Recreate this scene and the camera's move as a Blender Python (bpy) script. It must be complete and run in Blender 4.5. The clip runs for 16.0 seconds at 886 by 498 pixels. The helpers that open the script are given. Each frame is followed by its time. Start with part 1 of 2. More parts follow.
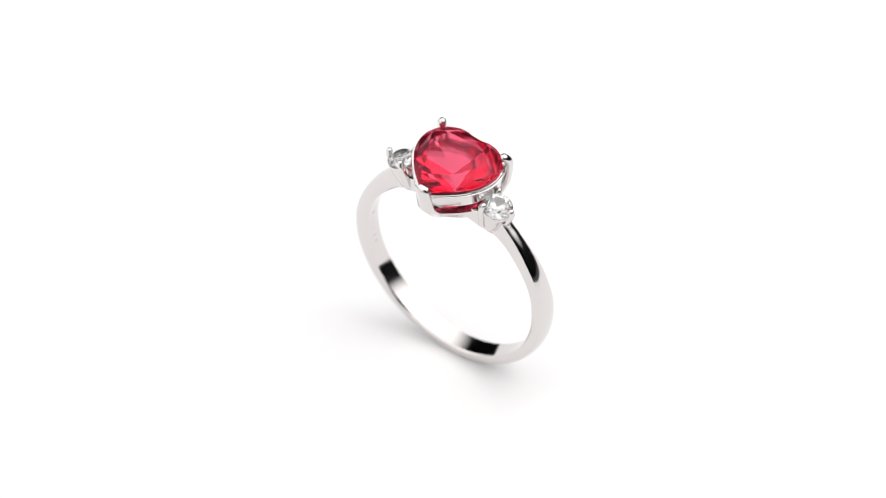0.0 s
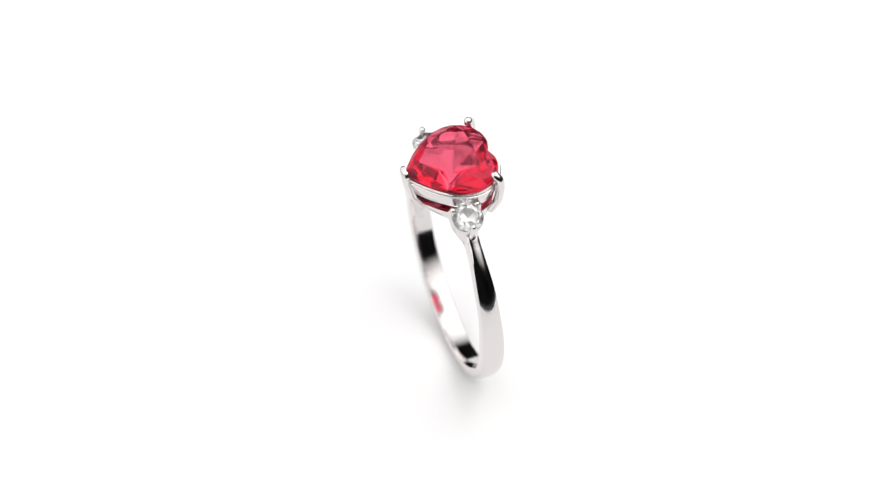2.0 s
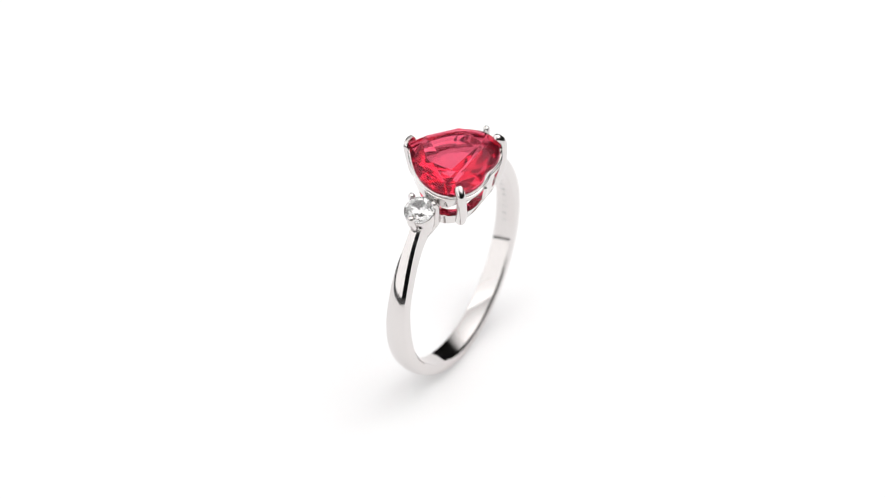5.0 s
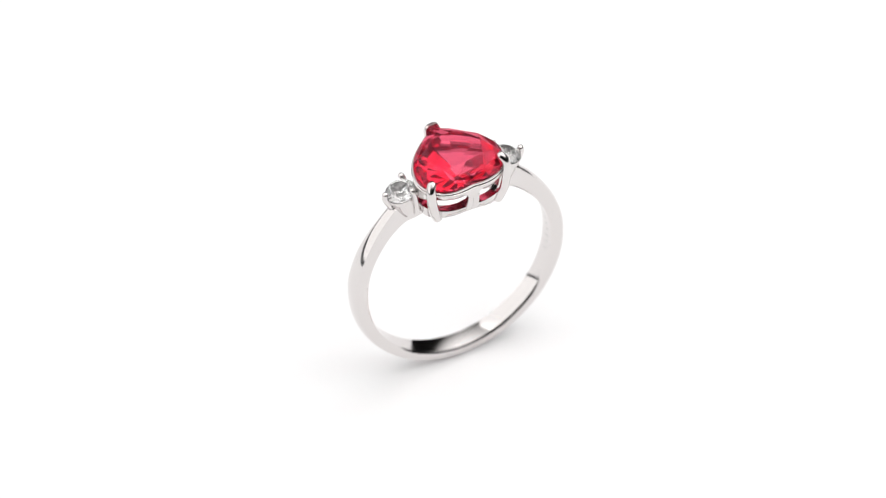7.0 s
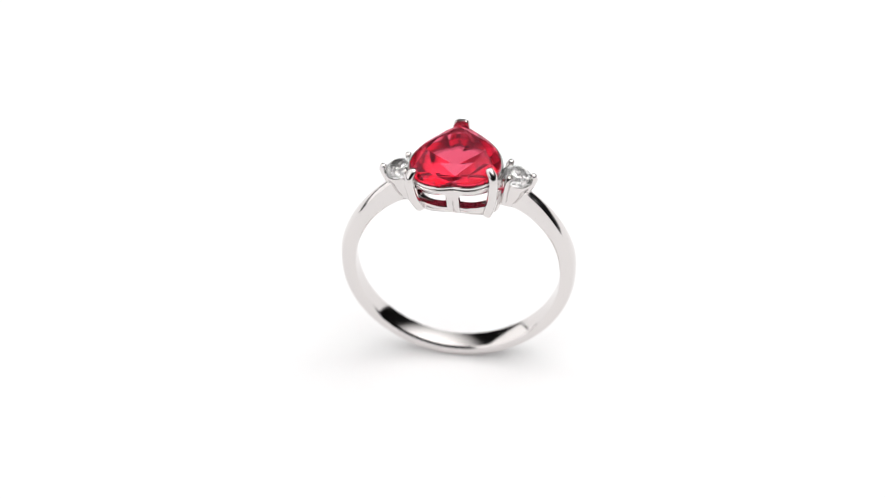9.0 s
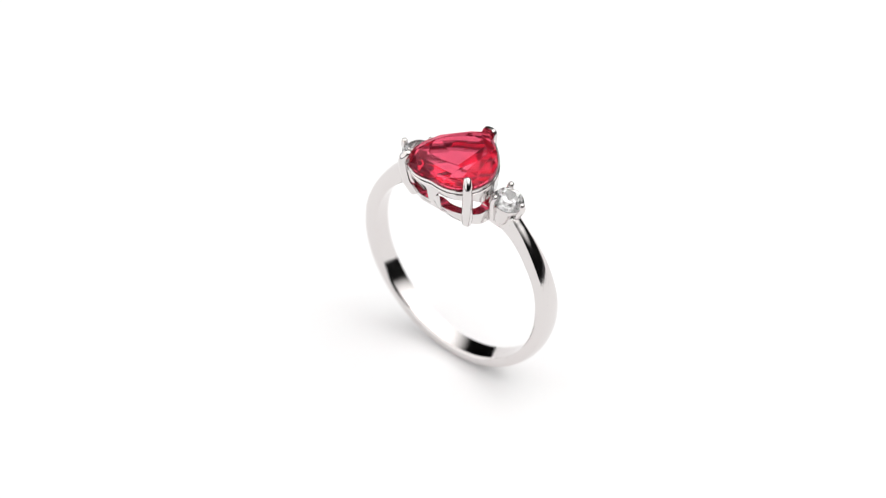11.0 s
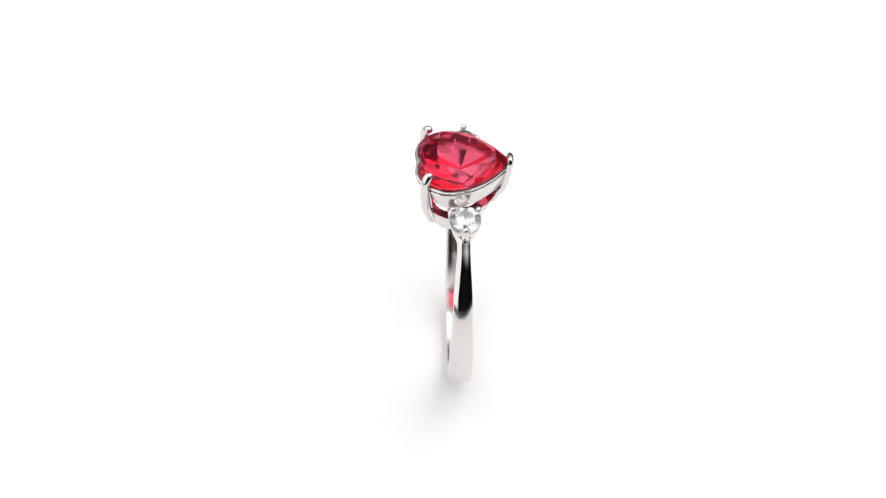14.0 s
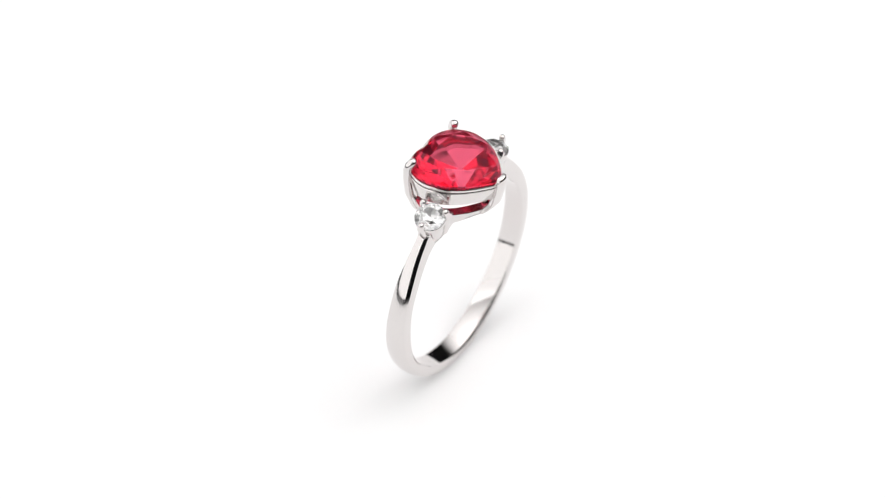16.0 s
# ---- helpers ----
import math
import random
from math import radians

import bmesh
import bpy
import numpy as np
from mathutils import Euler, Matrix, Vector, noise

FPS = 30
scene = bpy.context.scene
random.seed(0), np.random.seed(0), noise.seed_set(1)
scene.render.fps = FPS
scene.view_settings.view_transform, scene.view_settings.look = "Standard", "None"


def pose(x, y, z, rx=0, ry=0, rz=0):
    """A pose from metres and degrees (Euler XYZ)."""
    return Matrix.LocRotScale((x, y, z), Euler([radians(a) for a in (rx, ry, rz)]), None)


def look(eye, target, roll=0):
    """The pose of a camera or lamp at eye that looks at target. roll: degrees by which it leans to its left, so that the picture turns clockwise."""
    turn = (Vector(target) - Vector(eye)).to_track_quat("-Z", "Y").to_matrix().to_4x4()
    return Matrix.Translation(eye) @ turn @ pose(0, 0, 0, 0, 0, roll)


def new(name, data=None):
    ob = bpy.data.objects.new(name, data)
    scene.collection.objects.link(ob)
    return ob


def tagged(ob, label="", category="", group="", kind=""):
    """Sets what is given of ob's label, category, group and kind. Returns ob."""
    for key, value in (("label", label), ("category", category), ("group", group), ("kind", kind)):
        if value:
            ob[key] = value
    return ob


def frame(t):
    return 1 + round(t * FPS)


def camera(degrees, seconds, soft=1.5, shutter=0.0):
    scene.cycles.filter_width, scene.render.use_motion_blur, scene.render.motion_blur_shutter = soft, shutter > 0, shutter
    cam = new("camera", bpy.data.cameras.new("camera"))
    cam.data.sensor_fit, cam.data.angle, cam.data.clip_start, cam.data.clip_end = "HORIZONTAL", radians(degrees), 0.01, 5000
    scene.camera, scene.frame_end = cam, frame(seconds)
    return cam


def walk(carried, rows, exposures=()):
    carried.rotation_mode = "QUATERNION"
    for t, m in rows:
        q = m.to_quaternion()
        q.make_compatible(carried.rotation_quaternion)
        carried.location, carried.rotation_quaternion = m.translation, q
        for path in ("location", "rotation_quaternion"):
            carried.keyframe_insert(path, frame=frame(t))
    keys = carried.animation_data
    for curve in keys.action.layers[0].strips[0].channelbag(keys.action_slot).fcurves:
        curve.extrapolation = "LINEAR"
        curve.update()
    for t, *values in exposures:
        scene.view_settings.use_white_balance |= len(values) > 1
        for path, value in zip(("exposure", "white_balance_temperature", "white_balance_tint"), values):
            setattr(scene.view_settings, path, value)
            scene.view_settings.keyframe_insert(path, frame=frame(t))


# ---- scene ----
# A rhodium-plated ring with a red heart stone turns slowly on a white studio surface.
U = 4.72e-5                      # build unit in metres; the finger hole is 17.3 mm wide
R_OUT = 209.8                    # outer radius of the band at its sides, in units
GROUND = 254.1                   # height of the aim point over the ground, in units

# ---- camera: stands still, long macro lens ----
cam = camera(17.82, 16.0, soft=1.1)
ELEV, DIST, AIM_X = radians(44.76), 5000, -24.05
cam_pose = look((AIM_X * U, -DIST * math.cos(ELEV) * U, (DIST * math.sin(ELEV) + GROUND) * U),
                (AIM_X * U, 0, GROUND * U), -0.80)
walk(cam, [(0.0, cam_pose), (16.0, cam_pose)], exposures=[(0.0, 0.11), (16.0, 0.11)])
cam.data.dof.use_dof = True
cam.data.dof.focus_distance = 4840 * U
cam.data.dof.aperture_fstop = 27

# ---- world and lights ----
world = bpy.data.worlds.new("studio_world")
scene.world = world
world.use_nodes = True
world.node_tree.nodes["Background"].inputs[0].default_value = (0.9, 0.95, 1.0, 1)
world.node_tree.nodes["Background"].inputs[1].default_value = 0.05


def softbox(name, eye, target, sx, sy, radiance, color, fade=0.0):
    """A diffuser panel; fade is how steeply it dims from its hot middle towards the rim."""
    data = bpy.data.lights.new(name, "AREA")
    data.shape, data.size, data.size_y, data.color = "RECTANGLE", sx, sy, color
    data.energy = radiance * sx * sy * math.pi
    ob = new(name, data)
    ob.matrix_world = look(eye, target)
    if fade:
        data.use_nodes = True
        nt = data.node_tree
        spot = nt.nodes.new("ShaderNodeNewGeometry")
        off = nt.nodes.new("ShaderNodeVectorMath")
        off.operation = "MULTIPLY_ADD"
        off.inputs[1].default_value, off.inputs[2].default_value = (2, 2, 0), (-1, -1, 0)
        square = nt.nodes.new("ShaderNodeVectorMath")
        square.operation = "DOT_PRODUCT"
        rest = nt.nodes.new("ShaderNodeMath")
        rest.operation, rest.use_clamp = "SUBTRACT", True
        rest.inputs[0].default_value = 1.0
        power = nt.nodes.new("ShaderNodeMath")
        power.operation = "POWER"
        power.inputs[1].default_value = fade
        nt.links.new(spot.outputs["Parametric"], off.inputs[0])
        nt.links.new(off.outputs[0], square.inputs[0])
        nt.links.new(off.outputs[0], square.inputs[1])
        nt.links.new(square.outputs["Value"], rest.inputs[1])
        nt.links.new(rest.outputs[0], power.inputs[0])
        nt.links.new(power.outputs[0], nt.nodes["Emission"].inputs["Strength"])
    return ob


# a wide diffuser overhead with a hot middle, and a plain upright one on the left
softbox("overhead_softbox", (0.44, 0.15, 0.62), (0.36, 0.15, 0.0), 2.35, 2.4, 2.17, (1.0, 0.993, 0.985), fade=1.8)
softbox("side_softbox", (-0.80, -0.2, 0.76), (0.0, -0.2, 0.76), 2.8, 1.5, 1.2, (1.0, 0.993, 0.985))


# ---- materials ----
def mat(name):
    m = bpy.data.materials.new(name)
    m.use_nodes = True
    nt = m.node_tree
    return m, nt, nt.nodes["Principled BSDF"]


def node(nt, kind, **vals):
    n = nt.nodes.new(kind)
    for k, v in vals.items():
        n.inputs[k].default_value = v
    return n


def noise_chain(nt, scale, detail, lo, hi, coord="Object"):
    """Noise in object space mapped to lo..hi."""
    tc = nt.nodes.new("ShaderNodeTexCoord")
    nz = node(nt, "ShaderNodeTexNoise", Scale=scale, Detail=detail)
    mr = node(nt, "ShaderNodeMapRange")
    mr.inputs["From Min"].default_value, mr.inputs["From Max"].default_value = 0.3, 0.7
    mr.inputs["To Min"].default_value, mr.inputs["To Max"].default_value = lo, hi
    nt.links.new(tc.outputs[coord], nz.inputs["Vector"])
    nt.links.new(nz.outputs["Fac"], mr.inputs["Value"])
    return nz, mr


def silver(name, base, lo, hi, bump):
    m, nt, p = mat(name)
    p.inputs["Metallic"].default_value = 1
    p.inputs["Base Color"].default_value = (*base, 1)
    nz, mr = noise_chain(nt, 900, 4, lo, hi)
    nt.links.new(mr.outputs["Result"], p.inputs["Roughness"])
    nz2, mr2 = noise_chain(nt, 350, 2, 0, 1)
    b = node(nt, "ShaderNodeBump", Strength=bump, Distance=2e-5)
    nt.links.new(mr2.outputs["Result"], b.inputs["Height"])
    nt.links.new(b.outputs["Normal"], p.inputs["Normal"])
    return m


SILVER = silver("polished_rhodium", (0.712, 0.682, 0.674), 0.06, 0.13, 0.05)
SILVER_CAST = silver("cast_rhodium", (0.712, 0.682, 0.674), 0.06, 0.16, 0.15)
ENGRAVED = silver("engraved_silver", (0.62, 0.61, 0.6), 0.25, 0.4, 0.1)


def gem(name, color, ior, facet_fill, share):
    """Clear glass; a diffuse share stands in for inner light and lifts dark facets."""
    m = bpy.data.materials.new(name)
    m.use_nodes = True
    nt = m.node_tree
    nt.nodes.remove(nt.nodes["Principled BSDF"])
    g = node(nt, "ShaderNodeBsdfGlass", Color=(*color, 1), Roughness=0.0, IOR=ior)
    d = node(nt, "ShaderNodeBsdfDiffuse", Color=(*facet_fill, 1))
    mix = node(nt, "ShaderNodeMixShader", Fac=share)
    nt.links.new(g.outputs["BSDF"], mix.inputs[1])
    nt.links.new(d.outputs["BSDF"], mix.inputs[2])
    nt.links.new(mix.outputs["Shader"], nt.nodes["Material Output"].inputs["Surface"])
    return m


RED_GEM = gem("red_gem", (0.94, 0.35, 0.46), 1.56, (0.68, 0.08, 0.16), 0.06)
CLEAR_GEM = gem("clear_gem", (1.0, 1.0, 1.0), 2.15, (0.92, 0.92, 0.93), 0.05)


def matte(name, a, b, scale, rough, bump=0.0):
    m, nt, p = mat(name)
    nz, mr = noise_chain(nt, scale, 5, 0, 1)
    mix = nt.nodes.new("ShaderNodeMix")
    mix.data_type = "RGBA"
    mix.inputs[6].default_value, mix.inputs[7].default_value = (*a, 1), (*b, 1)
    nt.links.new(mr.outputs["Result"], mix.inputs[0])
    nt.links.new(mix.outputs[2], p.inputs["Base Color"])
    p.inputs["Roughness"].default_value = rough
    if bump:
        bn = node(nt, "ShaderNodeBump", Strength=bump, Distance=0.001)
        nt.links.new(mr.outputs["Result"], bn.inputs["Height"])
        nt.links.new(bn.outputs["Normal"], p.inputs["Normal"])
    return m


WHITE = matte("white_paper", (0.9, 0.9, 0.91), (0.92, 0.92, 0.925), 40, 0.65)
MID = matte("white_ceiling", (0.78, 0.78, 0.78), (0.82, 0.82, 0.82), 2, 0.9, 0.1)
DARK = matte("dark_cloth", (0.022, 0.022, 0.024), (0.035, 0.034, 0.035), 3, 0.9, 0.1)


# ---- mesh helpers ----
def finish(bm, name, scale=U, smooth=None):
    bmesh.ops.recalc_face_normals(bm, faces=bm.faces)
    if scale != 1:
        bmesh.ops.scale(bm, vec=(scale,) * 3, verts=bm.verts)
    me = bpy.data.meshes.new(name)
    bm.to_mesh(me)
    bm.free()
    if smooth is not None:
        for p in me.polygons:
            p.use_smooth = True
        me.set_sharp_from_angle(angle=radians(smooth))
    return me


def part(name, bm, material, parent, label="", smooth=None, scale=U):
    """Links a bmesh as one mesh object under a thing or a part; its geometry is given in the thing's space."""
    me = finish(bm, name, scale, smooth)
    me.materials.append(material)
    ob = new(name, me)
    ob.parent = parent
    return tagged(ob, label)


def slab(name, lo, hi, material, label, category):
    bm = bmesh.new()
    bmesh.ops.create_cube(bm, size=1)
    for v in bm.verts:
        v.co = Vector([lo[i] if v.co[i] < 0 else hi[i] for i in range(3)])
    me = finish(bm, name, 1)
    me.materials.append(material)
    return tagged(new(name, me), label, category, kind="structure")


def loft(bm, rings, closed_ring=True, cap=True):
    """Skin between rings of equal count."""
    vs = [[bm.verts.new(p) for p in ring] for ring in rings]
    n = len(vs[0])
    for a, b in zip(vs, vs[1:]):
        for i in range(n if closed_ring else n - 1):
            j = (i + 1) % n
            bm.faces.new((a[i], a[j], b[j], b[i]))
    if cap:
        bm.faces.new(vs[0][::-1])
        bm.faces.new(vs[-1])
    return vs


def tube(bm, path, radii, seg=20, round_end=True):
    """A round bar along a path, its last end rounded off."""
    pts, rad = [Vector(p) for p in path], list(radii)
    if round_end:
        d = (pts[-1] - pts[-2]).normalized()
        tip, r = pts[-1], rad[-1]
        for k in range(1, 7):
            a = radians(15 * k)
            pts.append(tip + d * r * math.sin(a))
            rad.append(max(r * math.cos(a), r * 0.06))
    rings = []
    side = None
    for i, p in enumerate(pts):
        d = (pts[min(i + 1, len(pts) - 1)] - pts[max(i - 1, 0)]).normalized()
        if side is None:
            side = d.orthogonal().normalized()
        side = (side - d * side.dot(d)).normalized()
        up = d.cross(side)
        rings.append([p + (side * math.cos(2 * math.pi * k / seg) + up * math.sin(2 * math.pi * k / seg)) * rad[i]
                      for k in range(seg)])
    loft(bm, rings)


# ---- the studio ----
slab("ground", (-2.6, -2.6, -0.05), (2.6, 2.6, -0.014), DARK, "plain dark studio ground under the round plate", "ground")
slab("wall_north", (-2.6, 2.6, -0.05), (2.6, 2.7, 2.7), DARK, "plain dark studio wall", "wall")
slab("wall_south", (-2.6, -2.7, -0.05), (2.6, -2.6, 2.7), DARK, "plain dark studio wall", "wall")
slab("wall_east", (2.6, -2.7, -0.05), (2.7, 2.7, 2.7), DARK, "plain dark studio wall", "wall")
slab("wall_west", (-2.7, -2.7, -0.05), (-2.6, 2.7, 2.7), DARK, "plain dark studio wall", "wall")
slab("ceiling", (-2.7, -2.7, 2.7), (2.7, 2.7, 2.8), MID, "plain white studio ceiling", "ceiling")



def build_plate():
    """A round plate with an eased rim, its top at height zero."""
    bm = bmesh.new()
    # assumed turntable disc; its unseen rim sets where the metal's white reflections end
    r, h = 0.14, 0.014
    rings = []
    for rr, z in ((r - 0.001, -h), (r, -h + 0.001), (r, -0.002), (r - 0.0006, -0.0006), (r - 0.002, 0.0)):
        rings.append([(rr * math.cos(2 * math.pi * k / 160), rr * math.sin(2 * math.pi * k / 160), z) for k in range(160)])
    loft(bm, rings)
    me = finish(bm, "floor", 1, 40)
    me.materials.append(WHITE)
    return tagged(new("floor", me), "round bright white plate under the ring", "floor", kind="structure")


build_plate()

# ---- the ring: x across the hole, y along the finger to the heart's tip, z up, origin at the band's foot ----
Z0 = R_OUT                        # height of the hole's centre


def lerp_table(x, table):
    for (x0, y0), (x1, y1) in zip(table, table[1:]):
        if x <= x1:
            k = max(0.0, min(1.0, (x - x0) / (x1 - x0)))
            k = k * k * (3 - 2 * k)
            return y0 + (y1 - y0) * k
    return table[-1][1]


def curve_table(x, table):
    """A smooth curve through the points of a table."""
    last = len(table) - 1
    i = next((k for k in range(last) if x <= table[k + 1][0]), last - 1)

    def slope(j):
        a, b = table[max(j - 1, 0)], table[min(j + 1, last)]
        return 0.0 if j == last else (b[1] - a[1]) / (b[0] - a[0])

    (x0, y0), (x1, y1) = table[i], table[i + 1]
    h = x1 - x0
    k = max(0.0, min(1.0, (x - x0) / h))
    return ((2 * k ** 3 - 3 * k * k + 1) * y0 + (k ** 3 - 2 * k * k + k) * slope(i) * h
            + (3 * k * k - 2 * k ** 3) * y1 + (k ** 3 - k * k) * slope(i + 1) * h)


def inner_radius(deg):
    """The finger hole is a little taller than wide."""
    return curve_table(deg, [(17, 171), (30, 174), (44, 178), (64, 180.8), (92, 181.7), (135, 186.5), (180, 192)])


def band_profile(deg):
    """Cross-section of the band (along the finger, radius) at an angle from the top."""
    w = lerp_table(deg, [(15, 19), (23, 18.5), (28, 16), (34, 10.8), (66, 16.5), (100, 20), (180, 20)])
    ro = curve_table(deg, [(15, 205), (24, 209), (32, 219.5), (38, 216.5), (46, 213.3), (56, 210.9), (68, 210.4), (80, 210.9), (92, 209.5), (135, 210.5), (180, 215.5)])
    ri = inner_radius(deg)
    dome = lerp_table(deg, [(22, 2.0), (60, 3.0), (120, 4.0), (180, 4.0)])
    out = []
    for k in range(13):           # outer face, slightly domed
        y = -1 + 2 * k / 12
        out.append((y * (w - 2.0), ro - dome * abs(y) ** 2.3))
    out += [(w - 0.6, ro - dome - 0.7), (w, ro - dome - 2.6)]
    out += [(w, (ro + ri) / 2), (w, ri + 4.5), (w - 1.2, ri + 2.6)]
    for k in range(9):            # inner face, eased at the edges
        y = math.sin(radians(90 - 22.5 * k))
        out.append((y * (w - 3.0), ri + 0.65 * y * y))
    out += [(-w + 1.2, ri + 2.6), (-w, ri + 4.5), (-w, (ro + ri) / 2), (-w, ro - dome - 2.6), (-w + 0.6, ro - dome - 0.7)]
    return out


def build_band(parent):
    bm = bmesh.new()
    rings = []
    n = 220
    for i in range(n + 1):
        a = 17 + (360 - 34) * i / n
        fold = a if a <= 180 else 360 - a
        s, c = math.sin(radians(a)), math.cos(radians(a))
        rings.append([(r * s, y, Z0 + r * c) for y, r in band_profile(fold)])
    loft(bm, rings)
    band = part("band", bm, SILVER, parent, "polished silver band with narrowing shoulders", smooth=32)
    # faint stamp inside the band, too small to read: plain bars
    for k, (wd, ht) in enumerate(((3.2, 9), (3.2, 9), (3.2, 9), (6.5, 8), (5.5, 7), (2.2, 9), (4.2, 9), (4.2, 9), (3.0, 8))):
        bm = bmesh.new()
        a0 = 66 + k * 4.7
        ri = inner_radius(a0)
        half = wd / 2 / ri
        ring = []
        for r in (ri - 0.05, ri + 0.9):
            ring.append([(r * math.sin(radians(a0) + sa * half), sy * ht / 2, Z0 + r * math.cos(radians(a0) + sa * half))
                         for sa, sy in ((-1, -1), (1, -1), (1, 1), (-1, 1))])
        loft(bm, ring)
        part("stamp_mark", bm, ENGRAVED, band, "tiny unreadable stamped mark")
    # a small nick on the outside
    bm = bmesh.new()
    bmesh.ops.create_uvsphere(bm, u_segments=10, v_segments=6, radius=1)
    a0 = radians(78)
    for v in bm.verts:
        v.co = Vector((0, 0, Z0)) + Matrix.Rotation(a0, 3, "Y") @ Vector((v.co.x * 1.3, v.co.y * 2.2 + 1.5, 210.2 + v.co.z * 0.9))
    part("nick", bm, ENGRAVED, band, "tiny dull nick in the polish", smooth=60)
    return band


# heart outline
HEART_LOBE, HEART_R, HEART_TIP, CLEFT = (24.0, -26.0), 56.0, 80.0, -75.0


def bezier(p0, p1, p2, p3, k):
    j = 1 - k
    return tuple(j ** 3 * a + 3 * j * j * k * b + 3 * j * k * k * c + k ** 3 * d for a, b, c, d in zip(p0, p1, p2, p3))


def heart_half(n):
    """Half the heart's outline, from the cleft over the lobe to the tip, evenly stepped."""
    lx, ly = HEART_LOBE
    fine = []
    a0 = radians(-99)
    a1 = radians(8)
    for k in range(80):
        a = a0 + (a1 - a0) * k / 79
        fine.append((lx + HEART_R * math.cos(a), ly + HEART_R * math.sin(a)))
    e = fine[-1]
    tx, ty = -math.sin(a1), math.cos(a1)
    for k in range(1, 81):
        fine.append(bezier(e, (e[0] + tx * 46, e[1] + ty * 46), (34, 55), (0, HEART_TIP), k / 80))
    fine.insert(0, (0.0, CLEFT))
    length = [0.0]
    for p, q in zip(fine, fine[1:]):
        length.append(length[-1] + math.dist(p, q))
    out, j = [], 0
    for k in range(n + 1):
        want = length[-1] * k / n
        while j < len(fine) - 2 and length[j + 1] < want:
            j += 1
        f = (want - length[j]) / (length[j + 1] - length[j])
        f = max(0, min(1, f))
        out.append(tuple(a + (b - a) * f for a, b in zip(fine[j], fine[j + 1])))
    return out


def heart_loop(n, scale=1.0, grow=0.0, cy=0.0, sy=None, dy=0.0):
    """Closed outline of 2n points, scaled about (0, cy), then moved outwards by grow."""
    half = heart_half(n)
    sy = scale if sy is None else sy
    pts = half + [(-x, y) for x, y in half[-2:0:-1]]
    pts = [(x * scale, cy + (y - cy) * sy + dy) for x, y in pts]
    if grow:
        out = []
        for i, p in enumerate(pts):
            a, b = pts[i - 1], pts[(i + 1) % len(pts)]
            tx, ty = b[0] - a[0], b[1] - a[1]
            ln = math.hypot(tx, ty) or 1
            out.append((p[0] + ty / ln * grow, p[1] - tx / ln * grow))
        pts = out
    return pts


GIRDLE = Z0 + 252
BASE = Z0 + 176


def taper(z):
    """How the basket narrows towards its base: scale across, scale along, shift along."""
    k = 1 - (z - BASE) / (GIRDLE - BASE)
    k = max(k, 0.0) ** 1.9
    return 1 - 0.10 * k, 1 - 0.27 * k, -2.0 * k


def settle_head(bm):
    """The stone sits a little askew on its basket."""
    for v in bm.verts:
        k = (v.co.z - BASE) / (GIRDLE - BASE)
        v.co.z += v.co.x * (0.07 * k - 0.03 * (1 - k))
        v.co.x -= 2.5 * k


def build_heart_stone(parent):
    bm = bmesh.new()
    m, sub = 4, 6                            # main facets to a half outline, girdle steps to a facet
    girdle = heart_loop(m * sub, 0.985)
    ng = len(girdle)
    top = [bm.verts.new((x, y, GIRDLE + 2.0)) for x, y in girdle]
    low = [bm.verts.new((x, y, GIRDLE - 2.0)) for x, y in girdle]
    for i in range(ng):
        j = (i + 1) % ng
        bm.faces.new((low[i], low[j], top[j], top[i]))

    def facet_ring(scale, z, half_step, cy=0.0):
        loop = heart_loop(m * 2, scale, cy=cy)
        return [bm.verts.new((x, y, z)) for x, y in loop[half_step::2]]

    def fan(apex, ring, start):
        """Two girdle facets that meet in a point."""
        for k in (0, sub // 2):
            bm.faces.new([apex] + [ring[(start + k + n) % ng] for n in range(sub // 2 + 1)])

    table = facet_ring(0.64, GIRDLE + 21, 0)
    mid = facet_ring(0.87, GIRDLE + 11, 1)
    tier = facet_ring(0.85, GIRDLE - 14, 1, -6)
    culet = bm.verts.new((0, -6, GIRDLE - 66))
    bm.faces.new(table)
    for i in range(len(table)):
        j = (i + 1) % len(table)
        bm.faces.new((table[i], table[j], mid[i]))                        # star facets
        bm.faces.new((mid[i - 1], top[i * sub], mid[i], table[i]))        # kite facets
        fan(mid[i], top, i * sub)
        bm.faces.new((tier[i - 1], low[i * sub], tier[i]))
        bm.faces.new((tier[i - 1], tier[i], culet))                       # pavilion mains
        fan(tier[i], low, i * sub)
    settle_head(bm)
    return part("heart_stone", bm, RED_GEM, parent, "faceted transparent red heart-shaped gemstone")


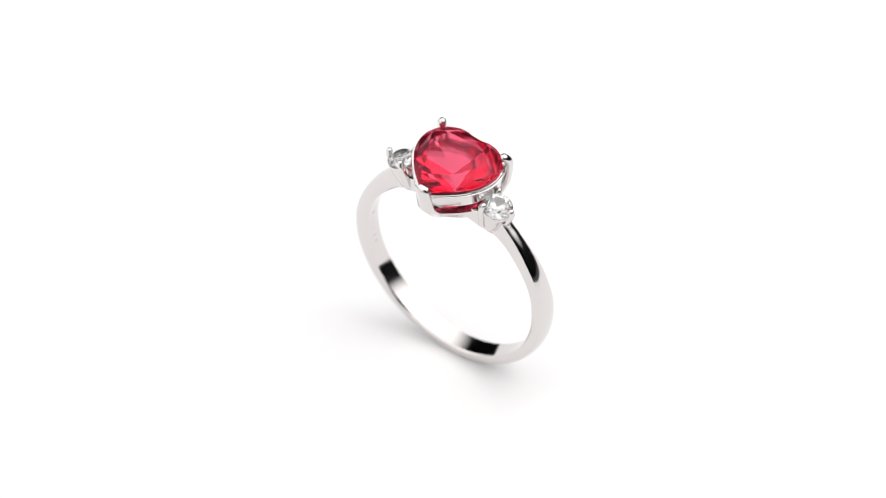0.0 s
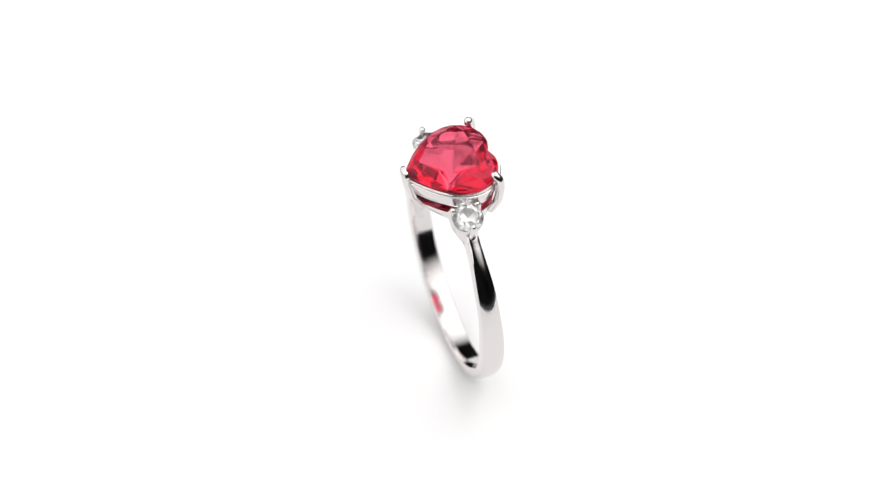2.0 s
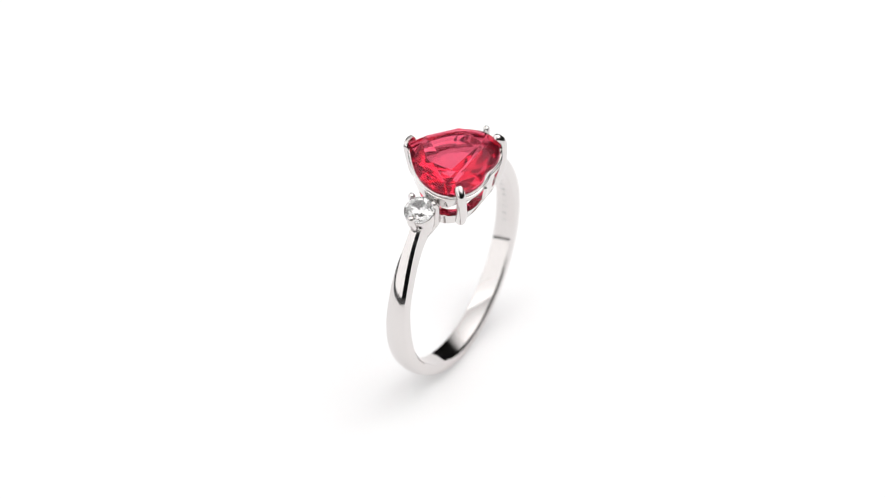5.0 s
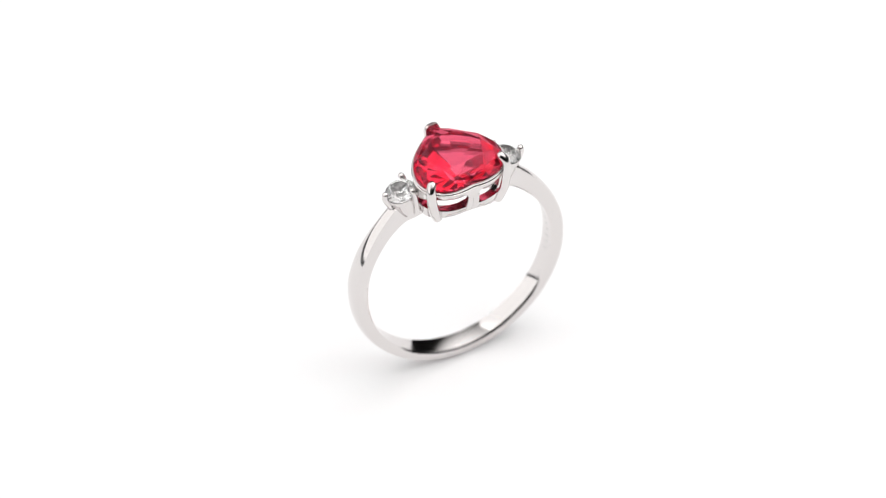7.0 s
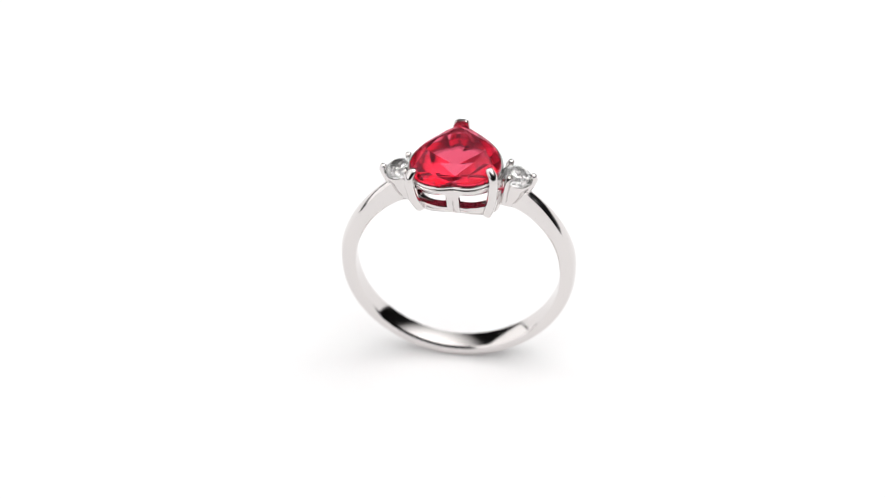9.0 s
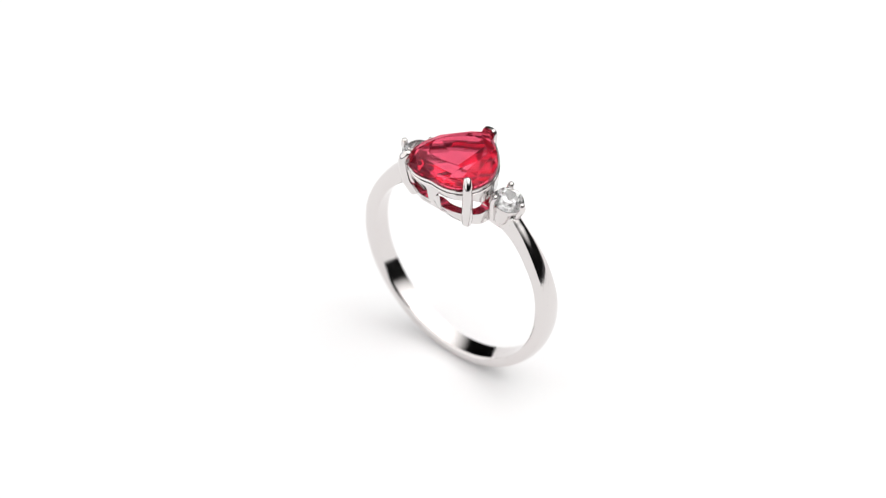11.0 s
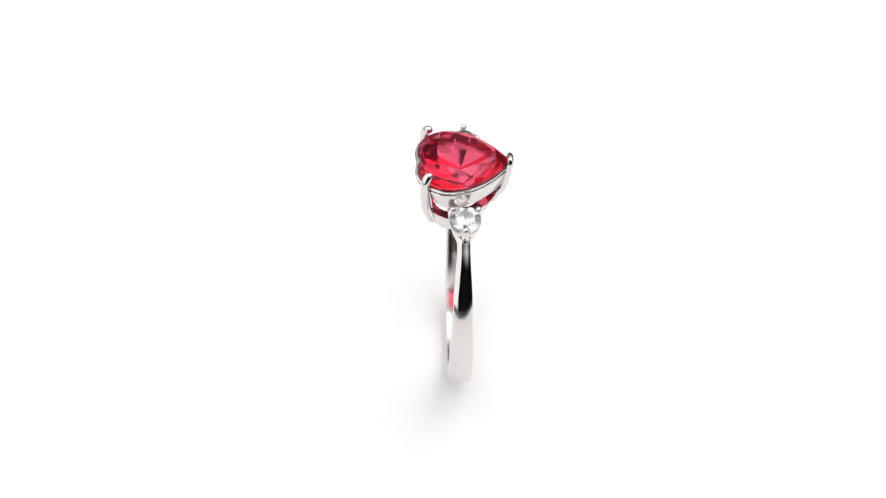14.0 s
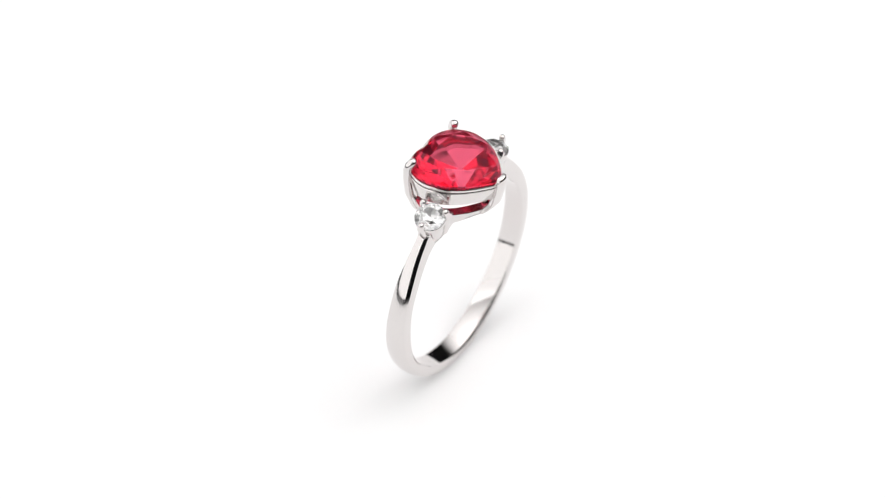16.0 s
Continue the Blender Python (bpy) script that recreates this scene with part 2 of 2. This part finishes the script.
def rail(parent, name, z0, z1, thick, proud, label, rise=0.0, crest=0.0, groove=0.0, saddle=0.0):
    """A heart-shaped hoop between two heights; rise lifts its lower edge along the lobes, crest its upper edge,
    groove cuts a channel that shades a dark line under the lip, saddle lets the foot follow the finger hole."""
    bm = bmesh.new()
    n = 48
    rows = []

    def row(z, g, lift):
        sx, sy, dy = taper(z)
        out = []
        for x, y in heart_loop(n, sx, g, sy=sy, dy=dy):
            if g > 0 and y < 0 and abs(x) < 24:          # the outside bridges the cleft
                y += (min(y, (HEART_LOBE[1] - HEART_R) * sy + dy - g) - y) * (1.0 if lift else 0.7)
            k = max(0.0, min(1.0, (-40 - y) / 18)) * max(0.0, min(1.0, abs(x) / 6 - 1.2))
            out.append((x, y, z + (rise if lift else crest) * k - (saddle * (x / 65) ** 2 if lift else 0)))
        return out

    channel = ()
    if groove:                    # channel added under the stone's lip; its shade stands in for a dark reflection
        channel = ((z1 - 9, proud, 0), (z1 - 8, proud - 1, 0), (z1 - 7.6, proud - groove, 0), (z1 - 5.2, proud - groove, 0), (z1 - 4.8, proud - 0.6, 0))
    for z, g, lift in ((z0, proud - 1, 1), (z0 + 1.2, proud, 1), *channel, (z1 - 1.2, proud, 0), (z1, proud - 1, 0),
                       (z1, proud - thick + 1, 0), (z1 - 1.2, proud - thick, 0), (z0 + 1.2, proud - thick, 1), (z0, proud - thick + 1, 1)):
        rows.append(row(z, g, lift))
    loft(bm, rows + [rows[0]], cap=False)
    bmesh.ops.remove_doubles(bm, verts=bm.verts, dist=1e-4)
    settle_head(bm)
    return part(name, bm, SILVER_CAST, parent, label, smooth=40)


def build_basket(parent):
    rail(parent, "upper_rail", Z0 + 216, Z0 + 250, 7, 3.0, "bright silver heart-shaped rim under the stone", rise=12, groove=4.5)
    rail(parent, "lower_rail", BASE, BASE + 15, 18, 3.0, "silver heart-shaped base hoop", crest=3, saddle=8)
    # post in the cleft
    bm = bmesh.new()
    yc = -78.5
    rings = []
    for z, y, w in ((BASE + 2, yc * 0.78, 13), (BASE + 22, yc * 0.9, 12.5), (Z0 + 221, yc * 0.965, 12.5)):
        rings.append([(-w, y, z), (-w + 2, y - 5, z), (-1.5, y - 5, z), (0, y - 3.6, z), (1.5, y - 5, z), (w - 2, y - 5, z), (w, y, z), (0, y + 3, z)])
    loft(bm, rings)
    settle_head(bm)
    part("cleft_post", bm, SILVER_CAST, parent, smooth=40)
    # claws on the lobes
    for sx in (-1, 1):
        bm = bmesh.new()
        path = [(58, -54, BASE - 3), (62.5, -58.5, BASE + 11), (67.5, -64.5, BASE + 29), (71, -67.5, GIRDLE - 18), (71.5, -68, GIRDLE + 1),
                (70.5, -66.5, GIRDLE + 8), (66, -62, GIRDLE + 14)]
        tube(bm, [(sx * x - 2.5, y, z) for x, y, z in path], [9, 9.6, 9.5, 8.8, 8.4, 8.4, 7.9], 20)
        settle_head(bm)
        part("claw", bm, SILVER, parent, "rounded silver claw gripping a lobe of the heart", smooth=50)
    # folded plate round the tip
    bm = bmesh.new()
    rings = []
    for z, ty, w, th in ((BASE, 59, 18.5, 11), (BASE + 11, 66.5, 18.5, 11), (BASE + 28, 78, 17, 10), (GIRDLE - 18, 83.5, 15.5, 9.5), (GIRDLE + 2, 86, 15, 9),
                         (GIRDLE + 6, 86, 13.8, 8), (GIRDLE + 10, 84.5, 11.8, 7), (GIRDLE + 12.5, 82, 9, 5.5)):
        rings.append([(-4, ty - 0.6, z), (4, ty - 0.6, z), (w, ty - w * 0.34, z), (w - 1, ty - w * 0.34 - th, z), (0, ty - th, z),
                      (-w + 1, ty - w * 0.34 - th, z), (-w, ty - w * 0.34, z)])
    loft(bm, rings)
    bmesh.ops.bevel(bm, geom=[e for e in bm.edges], offset=1.6, segments=2, profile=0.6, affect="EDGES")
    settle_head(bm)
    part("tip_claw", bm, SILVER, parent, "folded silver plate guarding the heart's tip", smooth=40)


STONE_R, STONE_TILT = 27.0, 14.0


def side_space(sx):
    """From the space of a side stone (x outwards, z along its axis) to the ring's space."""
    m = pose(102.5, 1, Z0 + 211.5, 0, STONE_TILT, 0)
    return (Matrix.Diagonal((-1, 1, 1, 1)) if sx < 0 else Matrix.Identity(4)) @ m


def build_side(parent, sx):
    m = side_space(sx)
    # cup
    bm = bmesh.new()
    rings = []
    for z, r in ((-50, 17), (-44, 19), (-32, 22), (-14, 25.5), (-7, 27.4), (-3.5, 26.6), (-6, 24), (-24, 16), (-38, 9)):
        rings.append([m @ Vector((r * math.cos(2 * math.pi * k / 40), r * math.sin(2 * math.pi * k / 40), z)) for k in range(40)])
    loft(bm, rings)
    cup = part("side_setting", bm, SILVER_CAST, parent, "small silver cup holding a clear stone", smooth=40)
    for deg in (0, 125, -125):
        bm = bmesh.new()
        c, s = math.cos(radians(deg)), math.sin(radians(deg))
        path = [(19, -48), (24, -27), (29, -5), (29.5, 3), (27, 8.5)]
        tube(bm, [m @ Vector((r * c, r * s, z)) for r, z in path], [6.6, 6.6, 6.2, 6.2, 6.0], 16)
        part("claw", bm, SILVER, cup, smooth=50)
    # bead where the cup runs into the shank
    bm = bmesh.new()
    a = radians(32.5)
    bx, bz = 219 * math.sin(a) * sx, Z0 + 219 * math.cos(a)
    tube(bm, [(bx, -7.5, bz), (bx, 0, bz + 1.2), (bx, 7.5, bz)], [4.5, 5.0, 4.5], 14)
    part("bead", bm, SILVER, cup, smooth=50)
    # a second bead at the foot of the outer claw
    bm = bmesh.new()
    a = radians(29.6)
    bx, bz = 218 * math.sin(a) * sx, Z0 + 218 * math.cos(a)
    tube(bm, [(bx, -9.5, bz), (bx, 0, bz + 1.2), (bx, 9.5, bz)], [4.0, 4.6, 4.0], 14)
    part("bead", bm, SILVER, cup, smooth=50)
    # brilliant-cut stone
    bm = bmesh.new()
    n, R = 8, STONE_R

    def ring(count, r, z, off):
        return [bm.verts.new(m @ Vector((r * math.cos(2 * math.pi * (k + off) / count), r * math.sin(2 * math.pi * (k + off) / count), z)))
                for k in range(count)]

    top, low = ring(n * 4, R, 0.8, 0), ring(n * 4, R, -0.8, 0)
    table, mid = ring(n, R * 0.55, R * 0.34, 0), ring(n, R * 0.77, R * 0.21, 0.5)
    tier = ring(n, R * 0.24, -R * 0.66, 0.5)
    culet = bm.verts.new(m @ Vector((0, 0, -R * 0.84)))
    bm.faces.new(table)
    for i in range(n * 4):
        j = (i + 1) % (n * 4)
        bm.faces.new((low[i], low[j], top[j], top[i]))
    for i in range(n):
        j = (i + 1) % n
        bm.faces.new((table[i], table[j], mid[i]))
        bm.faces.new((mid[i - 1], top[i * 4], mid[i], table[i]))
        bm.faces.new((tier[i - 1], low[i * 4], tier[i], culet))
        for k in (0, 2):
            bm.faces.new((mid[i], top[i * 4 + k], top[i * 4 + k + 1], top[(i * 4 + k + 2) % (n * 4)]))
            bm.faces.new((tier[i], low[i * 4 + k], low[i * 4 + k + 1], low[(i * 4 + k + 2) % (n * 4)]))
    part("side_stone", bm, CLEAR_GEM, parent, "round brilliant-cut clear stone")


def build_ring():
    ring = tagged(new("heart_ring"), "silver ring with red heart stone and two clear stones, standing upright", "ring")
    build_band(ring)
    build_basket(ring)
    build_heart_stone(ring)
    for sx in (-1, 1):
        build_side(ring, sx)
    return ring


heart_ring = build_ring()


# ---- what moves: the ring turns steadily, clockwise seen from above ----
def motions():
    rows = []
    for k in range(33):
        t = k * 0.5
        turn = pose(0, 0, 0, 0, 0, 143.2 - 16.6 * t)
        rest = pose(2.72 * U, 5.71 * U, (GROUND - 38.72) * U, 0, 0, -0.8) @ pose(0, 0, 0, -2.15) @ pose(0, 0, -R_OUT * U)
        rows.append((t, turn @ rest))
    walk(heart_ring, rows)


motions()
